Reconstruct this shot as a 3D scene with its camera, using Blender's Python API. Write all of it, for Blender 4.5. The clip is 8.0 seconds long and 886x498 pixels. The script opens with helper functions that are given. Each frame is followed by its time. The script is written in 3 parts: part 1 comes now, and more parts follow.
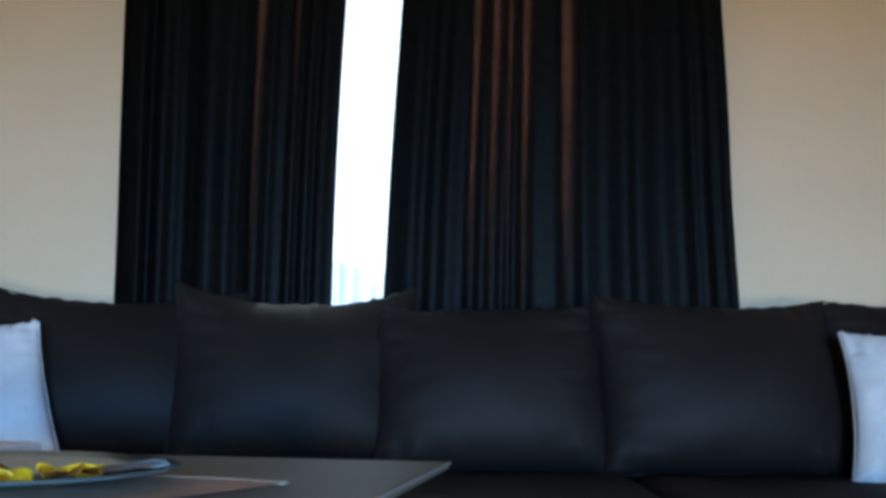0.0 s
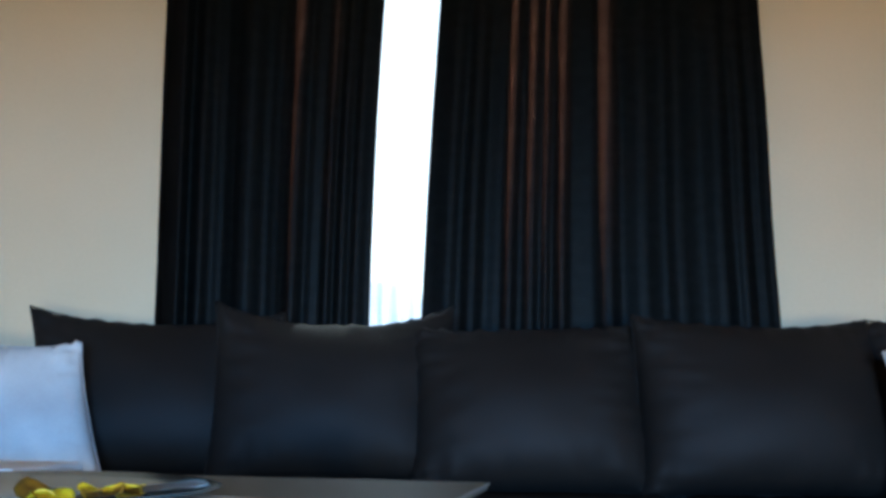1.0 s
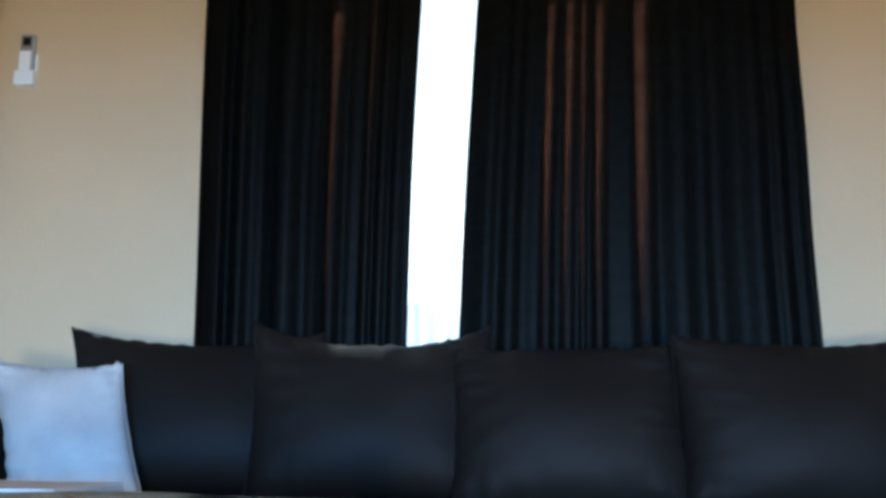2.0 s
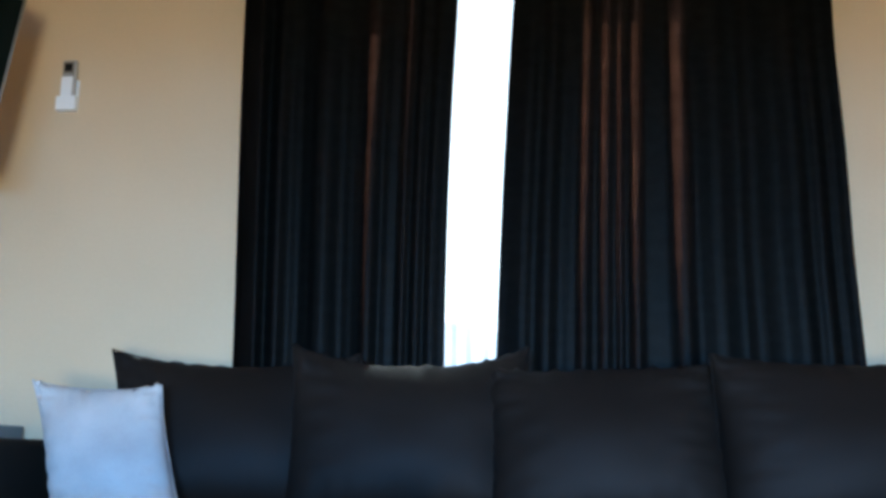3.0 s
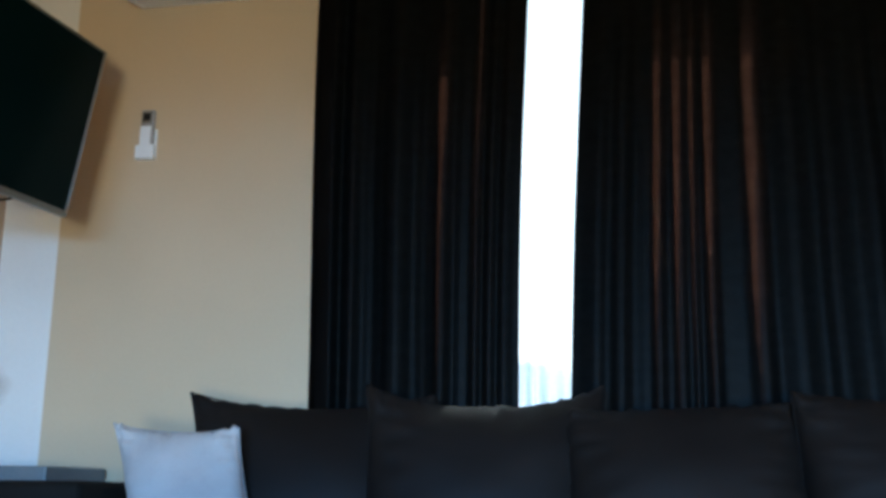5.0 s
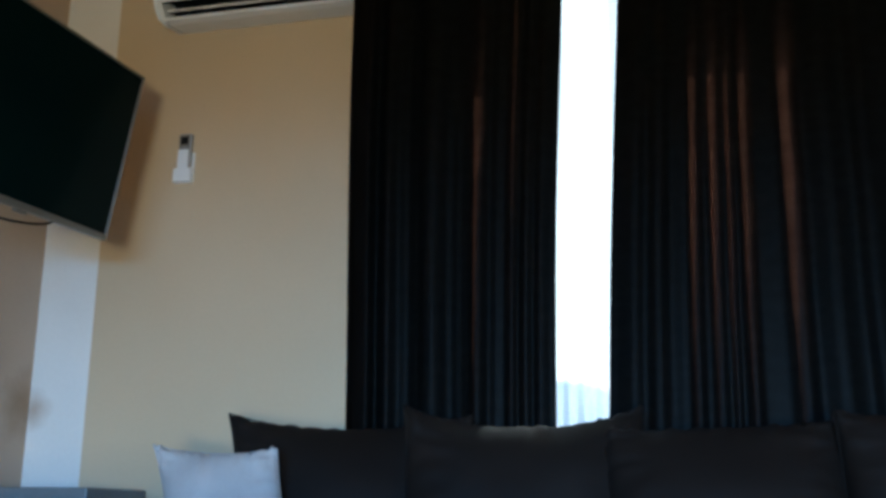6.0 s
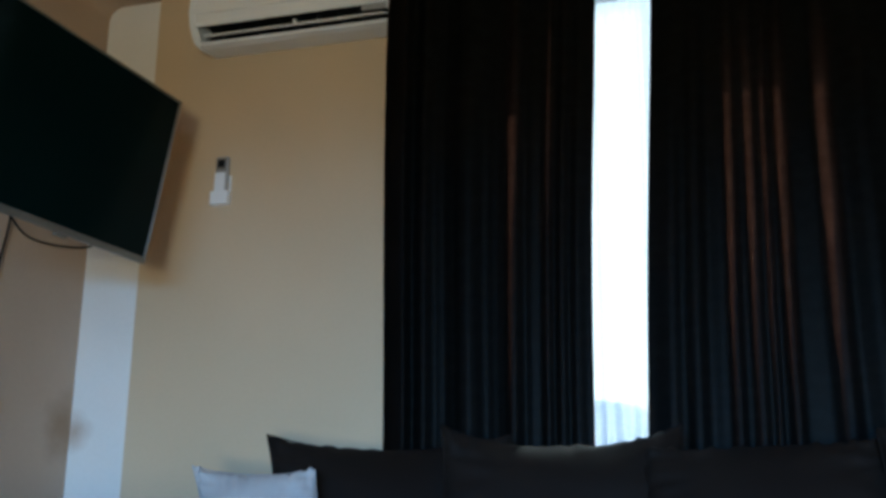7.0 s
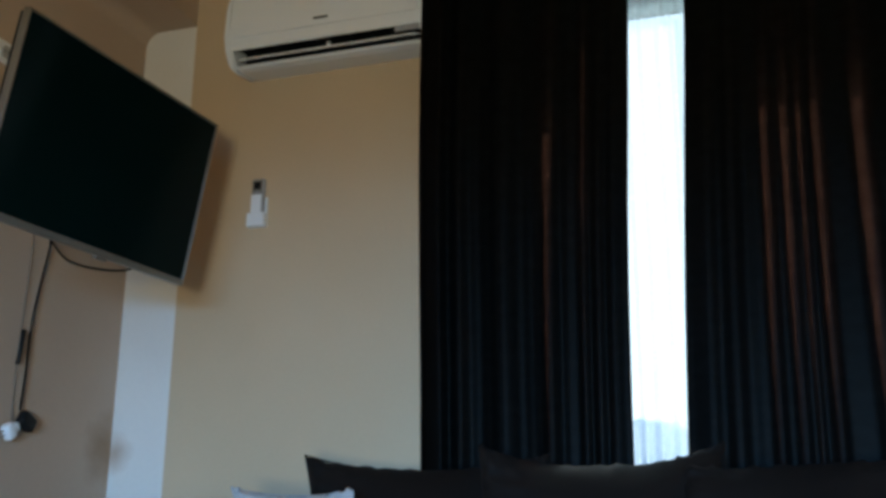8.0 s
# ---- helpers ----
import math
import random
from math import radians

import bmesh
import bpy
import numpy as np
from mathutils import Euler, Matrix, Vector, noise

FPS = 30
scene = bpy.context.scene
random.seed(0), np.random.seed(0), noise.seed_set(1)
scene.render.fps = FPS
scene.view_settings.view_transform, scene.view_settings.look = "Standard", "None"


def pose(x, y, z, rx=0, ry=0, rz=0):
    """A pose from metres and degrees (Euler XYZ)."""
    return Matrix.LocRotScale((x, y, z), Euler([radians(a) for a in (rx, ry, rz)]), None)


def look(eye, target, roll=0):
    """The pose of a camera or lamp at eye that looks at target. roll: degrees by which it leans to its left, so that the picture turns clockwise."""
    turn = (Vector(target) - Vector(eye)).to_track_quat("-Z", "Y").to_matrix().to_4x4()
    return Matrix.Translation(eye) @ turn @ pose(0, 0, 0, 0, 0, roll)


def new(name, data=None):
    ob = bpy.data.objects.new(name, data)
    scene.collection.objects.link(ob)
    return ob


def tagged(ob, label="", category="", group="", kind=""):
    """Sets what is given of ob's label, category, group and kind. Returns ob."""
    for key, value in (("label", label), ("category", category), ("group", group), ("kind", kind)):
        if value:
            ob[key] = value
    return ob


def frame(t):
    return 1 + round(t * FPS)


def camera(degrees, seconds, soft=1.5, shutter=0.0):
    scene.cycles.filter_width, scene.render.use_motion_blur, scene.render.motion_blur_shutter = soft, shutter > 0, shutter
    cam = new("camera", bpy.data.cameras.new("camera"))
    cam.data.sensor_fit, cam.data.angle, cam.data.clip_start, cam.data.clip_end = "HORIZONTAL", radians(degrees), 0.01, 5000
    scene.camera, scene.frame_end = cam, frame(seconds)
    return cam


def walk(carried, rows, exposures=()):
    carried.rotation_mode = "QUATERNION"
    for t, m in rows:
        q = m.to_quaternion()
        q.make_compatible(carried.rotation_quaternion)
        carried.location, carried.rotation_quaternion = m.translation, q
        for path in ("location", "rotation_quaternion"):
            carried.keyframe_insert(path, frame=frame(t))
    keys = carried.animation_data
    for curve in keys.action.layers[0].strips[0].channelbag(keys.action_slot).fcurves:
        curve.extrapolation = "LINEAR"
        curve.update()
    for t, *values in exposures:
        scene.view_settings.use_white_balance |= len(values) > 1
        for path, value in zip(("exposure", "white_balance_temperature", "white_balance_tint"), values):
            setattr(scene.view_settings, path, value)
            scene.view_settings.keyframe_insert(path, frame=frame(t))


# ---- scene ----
cam = camera(45.0, 8.0, soft=3.5)
EYE_Z = 0.63
walk(cam, [
    (0.0, pose(0, 0, EYE_Z, 97.778, -0.828, 2.357)),
    (0.5, pose(0, 0, EYE_Z, 98.299, -0.822, 3.375)),
    (1.0, pose(0, 0, EYE_Z, 98.821, -0.814, 4.388)),
    (1.5, pose(0, 0, EYE_Z, 99.345, -0.802, 5.397)),
    (2.0, pose(0, 0, EYE_Z, 99.869, -0.787, 6.401)),
    (2.5, pose(0, 0, EYE_Z, 100.394, -0.769, 7.402)),
    (3.0, pose(0, 0, EYE_Z, 100.918, -0.747, 8.400)),
    (3.5, pose(0, 0, EYE_Z, 101.442, -0.721, 9.396)),
    (4.0, pose(0, 0, EYE_Z, 101.966, -0.691, 10.390)),
    (4.5, pose(0, 0, EYE_Z, 102.488, -0.657, 11.384)),
    (5.0, pose(0, 0, EYE_Z, 103.009, -0.619, 12.377)),
    (5.5, pose(0, 0, EYE_Z, 103.529, -0.577, 13.371)),
    (6.0, pose(0, 0, EYE_Z, 104.046, -0.530, 14.365)),
    (6.5, pose(0, 0, EYE_Z, 104.561, -0.479, 15.361)),
    (7.0, pose(0, 0, EYE_Z, 105.073, -0.423, 16.360)),
    (7.5, pose(0, 0, EYE_Z, 105.582, -0.362, 17.361)),
    (8.0, pose(0, 0, EYE_Z, 106.087, -0.296, 18.366)),
], exposures=[(0.0, 0.0, 5180, -4), (1.0, 0.06, 5180, -4), (3.0, 0.24, 5180, -4), (4.5, 0.0, 5180, -5), (6.0, -0.38, 5170, -6), (8.0, -0.62, 5170, -7)])

# ---- plan (metres) ----
WALL_Y = 3.40        # inner face of the window wall
NICHE_X = -2.43      # face of the wall behind the television
CORNER_X = -2.19     # where the beige window wall ends beside the white strip
RIGHT_X = 2.30
BACK_Y = -2.60
CEIL_Z = 2.86
BEAM_Z = 2.70        # underside of the boxed beam over the television wall
CURTAIN_Y = 3.28
SEAT_Z = 0.44

# ---- world and light ----
world = bpy.data.worlds.new("sky")
scene.world = world
world.use_nodes = True
wn = world.node_tree.nodes
sky = wn.new("ShaderNodeTexSky")
sky.sky_type = "NISHITA"
sky.sun_disc = False
sky.sun_elevation = radians(36.4)
sky.sun_rotation = radians(18.4)
wn["Background"].inputs["Strength"].default_value = 0.12
world.node_tree.links.new(sky.outputs["Color"], wn["Background"].inputs["Color"])

sun_data = bpy.data.lights.new("sun", "SUN")
sun_data.energy, sun_data.angle, sun_data.color = 5.0, radians(0.6), (1.0, 0.93, 0.82)
sun = new("sun", sun_data)
sun.matrix_world = look((3, 12.4, 8.0), (0, 3.4, 1))


def window_light(name, m, w, h, watts, colour):
    d = bpy.data.lights.new(name, "AREA")
    d.shape, d.size, d.size_y, d.energy, d.color = "RECTANGLE", w, h, watts, colour
    ob = new(name, d)
    ob.matrix_world = m
    return ob


# area lamps added for assumed daylight behind the viewer: cool low sky, warm terrace floor
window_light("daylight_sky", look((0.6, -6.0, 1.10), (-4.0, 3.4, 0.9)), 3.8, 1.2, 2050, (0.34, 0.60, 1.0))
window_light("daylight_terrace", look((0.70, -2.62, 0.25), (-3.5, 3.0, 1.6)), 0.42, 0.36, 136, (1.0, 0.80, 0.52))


# ---- materials ----
def mat(name, rough=0.5, metal=0.0, spec=0.5):
    m = bpy.data.materials.new(name)
    m.use_nodes = True
    b = m.node_tree.nodes["Principled BSDF"]
    b.inputs["Roughness"].default_value = rough
    b.inputs["Metallic"].default_value = metal
    b.inputs["Specular IOR Level"].default_value = spec
    return m, m.node_tree.nodes, m.node_tree.links, b


def noise_tex(nodes, links, scale, detail=4.0, stretch=None, coord="Object"):
    tc = nodes.new("ShaderNodeTexCoord")
    n = nodes.new("ShaderNodeTexNoise")
    n.inputs["Scale"].default_value = scale
    n.inputs["Detail"].default_value = detail
    if stretch:
        mp = nodes.new("ShaderNodeMapping")
        mp.inputs["Scale"].default_value = stretch
        links.new(tc.outputs[coord], mp.inputs["Vector"])
        links.new(mp.outputs["Vector"], n.inputs["Vector"])
    else:
        links.new(tc.outputs[coord], n.inputs["Vector"])
    return n


def ramp(nodes, links, src, stops):
    r = nodes.new("ShaderNodeValToRGB")
    el = r.color_ramp.elements
    while len(el) < len(stops):
        el.new(0.5)
    for e, (p, c) in zip(el, stops):
        e.position, e.color = p, (*c, 1)
    links.new(src, r.inputs["Fac"])
    return r


def bump(nodes, links, src, b, strength, dist):
    bp = nodes.new("ShaderNodeBump")
    bp.inputs["Strength"].default_value, bp.inputs["Distance"].default_value = strength, dist
    links.new(src, bp.inputs["Height"])
    links.new(bp.outputs["Normal"], b.inputs["Normal"])
    return bp


def mottled(name, c0, c1, scale, rough=0.6, fine=60, strength=0.2, dist=0.002, metal=0.0, spec=0.5, stretch=None):
    """Two-scale colour variation with a fine relief."""
    m, n, l, b = mat(name, rough, metal, spec)
    big = noise_tex(n, l, scale, 5, stretch)
    small = noise_tex(n, l, fine, 6, stretch)
    mix = n.new("ShaderNodeMath")
    mix.operation = "MULTIPLY_ADD"
    mix.inputs[1].default_value = 0.35
    l.new(small.outputs["Fac"], mix.inputs[0])
    l.new(big.outputs["Fac"], mix.inputs[2])
    r = ramp(n, l, mix.outputs[0], [(0.45, c0), (0.85, c1)])
    l.new(r.outputs["Color"], b.inputs["Base Color"])
    bump(n, l, small.outputs["Fac"], b, strength, dist)
    return m


def shade_patch(m, place, size, colour):
    """A brown shadow painted into the wall colour at a room corner, ragged at its rim."""
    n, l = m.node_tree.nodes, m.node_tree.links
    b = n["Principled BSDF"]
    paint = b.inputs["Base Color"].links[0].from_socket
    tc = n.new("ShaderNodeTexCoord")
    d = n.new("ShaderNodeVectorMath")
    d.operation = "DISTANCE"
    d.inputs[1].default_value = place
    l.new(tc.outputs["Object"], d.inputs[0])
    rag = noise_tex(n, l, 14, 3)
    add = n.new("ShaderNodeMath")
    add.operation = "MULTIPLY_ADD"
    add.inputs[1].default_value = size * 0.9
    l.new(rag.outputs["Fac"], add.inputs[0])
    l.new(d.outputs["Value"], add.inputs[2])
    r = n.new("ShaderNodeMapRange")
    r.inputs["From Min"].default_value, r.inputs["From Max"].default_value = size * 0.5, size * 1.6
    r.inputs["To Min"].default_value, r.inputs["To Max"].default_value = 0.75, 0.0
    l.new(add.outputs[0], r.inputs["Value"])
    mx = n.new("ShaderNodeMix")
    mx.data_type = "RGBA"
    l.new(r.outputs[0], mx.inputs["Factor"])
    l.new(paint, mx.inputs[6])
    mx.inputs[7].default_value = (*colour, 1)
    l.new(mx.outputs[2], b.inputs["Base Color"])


M_WALL = mottled("beige_wallpaper", (0.55, 0.418, 0.268), (0.61, 0.468, 0.306), 1.3, 0.75, 90, 0.25, 0.002)
# for the unseen side and rear walls, tinted warm to bounce warm light
M_ROOM = mottled("room_wallpaper", (0.52, 0.355, 0.19), (0.58, 0.40, 0.225), 1.3, 0.8, 90, 0.25, 0.002)
M_TVWALL = mottled("taupe_wallpaper", (0.44, 0.33, 0.24), (0.50, 0.38, 0.28), 1.3, 0.75, 90, 0.25, 0.002)
M_WHITEWALL = mottled("white_painted_plaster", (0.73, 0.695, 0.65), (0.80, 0.765, 0.72), 2.0, 0.6, 70, 0.15, 0.002)
# the corner's soft brown shadow, put into both wall colours
shade_patch(M_WHITEWALL, (-2.41, 3.40, 0.995), 0.075, (0.36, 0.23, 0.13))
shade_patch(M_TVWALL, (-2.41, 3.38, 1.005), 0.135, (0.27, 0.165, 0.085))
M_CEIL = mottled("ceiling_paint", (0.55, 0.41, 0.26), (0.61, 0.46, 0.30), 1.5, 0.8, 60, 0.1, 0.002)
M_FLOOR = mottled("oak_laminate", (0.26, 0.145, 0.068), (0.36, 0.21, 0.105), 2.0, 0.45, 30, 0.1, 0.001, stretch=(1, 8, 1))
M_CUSHION = mottled("dark_satin_weave", (0.0042, 0.0031, 0.0024), (0.0075, 0.0056, 0.0043), 3.0, 0.72, 260, 0.35, 0.0010, spec=0.22)
M_CUSHION.node_tree.nodes["Principled BSDF"].inputs["Specular Tint"].default_value = (0.95, 0.93, 1.0, 1)
M_SOFA = mottled("dark_brown_velour", (0.0074, 0.0060, 0.0049), (0.0112, 0.0092, 0.0076), 4.0, 0.8, 220, 0.3, 0.001, spec=0.14)
M_WHITE = mottled("white_cotton", (0.34, 0.325, 0.325), (0.43, 0.415, 0.415), 7.0, 0.9, 200, 0.4, 0.0015)
M_AC = mottled("white_plastic", (0.80, 0.82, 0.86), (0.84, 0.86, 0.90), 3.0, 0.35, 120, 0.03, 0.0005)
M_GREYPL = mottled("grey_plastic", (0.34, 0.34, 0.35), (0.40, 0.40, 0.41), 8.0, 0.4, 120, 0.05, 0.0005)
M_CABINET = mottled("grey_board", (0.13, 0.14, 0.145), (0.18, 0.19, 0.195), 6.0, 0.5, 90, 0.1, 0.0008)
M_DARK = mottled("black_plastic", (0.006, 0.0065, 0.007), (0.010, 0.011, 0.012), 8.0, 0.5, 120, 0.05, 0.0005, spec=0.2)
M_SILVER = mottled("silver_bezel", (0.19, 0.175, 0.150), (0.25, 0.23, 0.20), 6.0, 0.38, 150, 0.04, 0.0005, metal=0.5)
M_TABLE = mottled("grey_laminate", (0.052, 0.054, 0.049), (0.080, 0.081, 0.074), 5.0, 0.55, 140, 0.05, 0.0005)
M_PLATE = mottled("dark_glazed_ceramic", (0.030, 0.040, 0.042), (0.050, 0.062, 0.062), 9.0, 0.22, 100, 0.04, 0.0005)
M_RUNNER = mottled("brown_linen", (0.38, 0.235, 0.145), (0.48, 0.31, 0.195), 8.0, 0.9, 320, 0.5, 0.001)
M_PAPER = mottled("white_paper", (0.50, 0.51, 0.52), (0.62, 0.63, 0.64), 9.0, 0.85, 90, 0.2, 0.001)
M_TISSUE = mottled("thin_grey_tissue", (0.20, 0.21, 0.21), (0.28, 0.29, 0.29), 12.0, 0.9, 120, 0.3, 0.001)
M_CHIP = mottled("yellow_crisp", (0.60, 0.32, 0.006), (0.86, 0.58, 0.010), 38.0, 0.5, 120, 0.3, 0.001)
M_CHIPDK = mottled("browned_crisp", (0.10, 0.036, 0.004), (0.36, 0.16, 0.008), 40.0, 0.5, 120, 0.3, 0.001)
M_CABLE = mottled("black_rubber", (0.004, 0.004, 0.004), (0.007, 0.0065, 0.006), 20.0, 0.7, 120, 0.05, 0.0005, spec=0.06)
M_CABLEGREY = mottled("grey_rubber", (0.10, 0.09, 0.075), (0.14, 0.125, 0.105), 20.0, 0.6, 120, 0.05, 0.0005)
M_FRAME = mottled("white_window_plastic", (0.72, 0.73, 0.74), (0.78, 0.79, 0.80), 4.0, 0.3, 80, 0.03, 0.0005)


def screen_material():
    m, n, l, b = mat("dark_glossy_screen", 0.12, 0.0, 0.04)
    t = noise_tex(n, l, 3.0, 3)
    r = ramp(n, l, t.outputs["Fac"], [(0.3, (0.0022, 0.0080, 0.0078)), (0.8, (0.0032, 0.0110, 0.0105))])
    l.new(r.outputs["Color"], b.inputs["Base Color"])
    r2 = ramp(n, l, t.outputs["Fac"], [(0.3, (0.10, 0.10, 0.10)), (0.8, (0.18, 0.18, 0.18))])
    l.new(r2.outputs["Color"], b.inputs["Roughness"])
    return m


def curtain_material():
    """Brown satin blackout cloth: warm weave that lets a little light through."""
    m, n, l, b = mat("brown_satin_curtain", 0.50, 0.0, 0.10)
    weave = noise_tex(n, l, 120, 4, (1, 1, 0.06))
    broad = noise_tex(n, l, 2.2, 4, (1, 1, 0.25))
    r = ramp(n, l, broad.outputs["Fac"], [(0.3, (0.0022, 0.0035, 0.0040)), (0.7, (0.0038, 0.0051, 0.0055))])
    l.new(r.outputs["Color"], b.inputs["Base Color"])
    bump(n, l, weave.outputs["Fac"], b, 0.25, 0.001)
    tr = n.new("ShaderNodeBsdfTranslucent")
    slub = noise_tex(n, l, 30, 2, (0.6, 0.6, 1.0))
    thin = ramp(n, l, slub.outputs["Fac"], [(0.35, (0.245, 0.150, 0.114)), (0.68, (0.310, 0.198, 0.152))])
    l.new(thin.outputs["Color"], tr.inputs["Color"])
    mx = n.new("ShaderNodeMixShader")
    mx.inputs[0].default_value = 0.46
    l.new(b.outputs[0], mx.inputs[1])
    l.new(tr.outputs[0], mx.inputs[2])
    l.new(mx.outputs[0], n["Material Output"].inputs["Surface"])
    return m


def sheer_material():
    m, n, l, b = mat("white_voile", 0.8, 0.0, 0.2)
    b.inputs["Base Color"].default_value = (0.85, 0.87, 0.90, 1)
    threads = noise_tex(n, l, 260, 3)
    tl = n.new("ShaderNodeBsdfTranslucent")
    tl.inputs["Color"].default_value = (0.86, 0.88, 0.92, 1)
    tp = n.new("ShaderNodeBsdfTransparent")
    a = n.new("ShaderNodeMixShader")
    a.inputs[0].default_value = 0.7
    l.new(b.outputs[0], a.inputs[1])
    l.new(tl.outputs[0], a.inputs[2])
    c = n.new("ShaderNodeMixShader")
    r = ramp(n, l, threads.outputs["Fac"], [(0.3, (0.44, 0.44, 0.44)), (0.7, (0.60, 0.60, 0.60))])
    l.new(r.outputs["Color"], c.inputs[0])
    l.new(tp.outputs[0], c.inputs[1])
    l.new(a.outputs[0], c.inputs[2])
    l.new(c.outputs[0], n["Material Output"].inputs["Surface"])
    return m


def glass_material():
    m, n, l, b = mat("window_glass", 0.02, 0.0, 0.5)
    b.inputs["Transmission Weight"].default_value = 1.0
    b.inputs["IOR"].default_value = 1.45
    return m


def glow(name, colour, strength):
    m = bpy.data.materials.new(name)
    m.use_nodes = True
    n, l = m.node_tree.nodes, m.node_tree.links
    n.remove(n["Principled BSDF"])
    e = n.new("ShaderNodeEmission")
    e.inputs["Strength"].default_value = strength
    t = noise_tex(n, l, 0.02, 3)
    r = ramp(n, l, t.outputs["Fac"], [(0.3, tuple(c * 0.93 for c in colour)), (0.7, colour)])
    l.new(r.outputs["Color"], e.inputs["Color"])
    l.new(e.outputs[0], n["Material Output"].inputs["Surface"])
    return m


def opal_material():
    """Milky plastic sheet that passes a part of the daylight."""
    m, n, l, b = mat("opal_plastic_sheet", 0.5, 0.0, 0.3)
    cloud = noise_tex(n, l, 5, 4)
    r = ramp(n, l, cloud.outputs["Fac"], [(0.3, (0.78, 0.83, 0.81)), (0.7, (0.84, 0.88, 0.86))])
    l.new(r.outputs["Color"], b.inputs["Base Color"])
    tr = n.new("ShaderNodeBsdfTranslucent")
    l.new(r.outputs["Color"], tr.inputs["Color"])
    mx = n.new("ShaderNodeMixShader")
    mx.inputs[0].default_value = 0.8
    l.new(b.outputs[0], mx.inputs[1])
    l.new(tr.outputs[0], mx.inputs[2])
    l.new(mx.outputs[0], n["Material Output"].inputs["Surface"])
    return m


M_OPAL = opal_material()
# for the unseen strips that hold window light off the curtain cloth
M_LIGHT_MASK = mottled("light_masking_cloth", (0.010, 0.009, 0.008), (0.016, 0.014, 0.013), 4.0, 0.8, 200, 0.2, 0.001, spec=0.1)
M_SCREEN = screen_material()
M_CURTAIN = curtain_material()
M_SHEER = sheer_material()
M_GLASS = glass_material()
M_SKYGLOW = glow("hazy_sky", (0.96, 0.98, 1.0), 3.4)
M_HILLS = [glow("hazy_hillside", (0.30 + 0.10 * k, 0.54 + 0.07 * k, 1.0), 1.15 + 0.22 * k) for k in range(6)]


# ---- building helpers ----
def finish(name, bm, material, smooth=False):
    me = bpy.data.meshes.new(name)
    bmesh.ops.recalc_face_normals(bm, faces=bm.faces)
    bm.to_mesh(me)
    bm.free()
    if smooth:
        for p in me.polygons:
            p.use_smooth = True
    me.materials.append(material)
    return new(name, me)


def part(name, bm, material, parent, label="", smooth=False):
    ob = finish(name, bm, material, smooth)
    ob.parent = parent
    if label:
        ob["label"] = label
    return ob


def thing(name, x, y, z, label, category, group="", kind=""):
    ob = new(name)
    ob.location = (x, y, z)
    ob.empty_display_size = 0.05
    bpy.context.view_layer.update()
    return tagged(ob, label, category, group, kind)


def add_box(bm, x0, x1, y0, y1, z0, z1, bevel=0.0, segments=2):
    v = bmesh.ops.create_cube(bm, size=1.0)["verts"]
    for p in v:
        p.co = Vector((x0 + (p.co.x + 0.5) * (x1 - x0), y0 + (p.co.y + 0.5) * (y1 - y0), z0 + (p.co.z + 0.5) * (z1 - z0)))
    if bevel:
        edges = {e for p in v for e in p.link_edges}
        bmesh.ops.bevel(bm, geom=list(edges), offset=bevel, segments=segments, affect="EDGES", profile=0.5)
    return bm


def box(x0, x1, y0, y1, z0, z1, bevel=0.0, segments=2):
    return add_box(bmesh.new(), x0, x1, y0, y1, z0, z1, bevel, segments)


def tube(points, radius, sides=8):
    """A round bar along a chain of points."""
    bm = bmesh.new()
    pts = [Vector(p) for p in points]
    rings = []
    for i, p in enumerate(pts):
        d = (pts[min(i + 1, len(pts) - 1)] - pts[max(i - 1, 0)]).normalized()
        a = d.cross(Vector((0.31, 0.9, 0.2))).normalized()
        b = d.cross(a)
        rings.append([bm.verts.new(p + radius * (math.cos(k * math.tau / sides) * a + math.sin(k * math.tau / sides) * b)) for k in range(sides)])
    for r0, r1 in zip(rings, rings[1:]):
        for k in range(sides):
            bm.faces.new((r0[k], r0[(k + 1) % sides], r1[(k + 1) % sides], r1[k]))
    bm.faces.new(rings[0])
    bm.faces.new(rings[-1])
    return bm


def smooth_path(keys, steps=10):
    """A rounded chain of points through a few keys."""
    k = [Vector(p) for p in keys]
    out = []
    for i in range(len(k) - 1):
        p0, p1, p2, p3 = k[max(i - 1, 0)], k[i], k[i + 1], k[min(i + 2, len(k) - 1)]
        for s in range(steps):
            t = s / steps
            out.append(0.5 * (2 * p1 + (p2 - p0) * t + (2 * p0 - 5 * p1 + 4 * p2 - p3) * t * t + (3 * p1 - p0 - 3 * p2 + p3) * t ** 3))
    return out + [k[-1]]


def extrude_profile(outline, x0, x1):
    """A closed outline of (y, z) pairs run along x."""
    bm = bmesh.new()
    a = [bm.verts.new((x0, y, z)) for y, z in outline]
    b = [bm.verts.new((x1, y, z)) for y, z in outline]
    for i in range(len(a)):
        j = (i + 1) % len(a)
        bm.faces.new((a[i], a[j], b[j], b[i]))
    bm.faces.new(a)
    bm.faces.new(b)
    return bm


# ---- room ----
tagged(finish("floor", box(NICHE_X - 0.2, RIGHT_X + 0.2, BACK_Y - 0.2, WALL_Y + 0.3, -0.1, 0.0), M_FLOOR), "brown oak laminate floor of the living room", "floor", kind="structure")
tagged(finish("ceiling", box(NICHE_X - 0.2, RIGHT_X + 0.2, BACK_Y - 0.2, WALL_Y + 0.3, CEIL_Z, CEIL_Z + 0.1), M_CEIL), "plain tan painted ceiling", "ceiling", kind="structure")

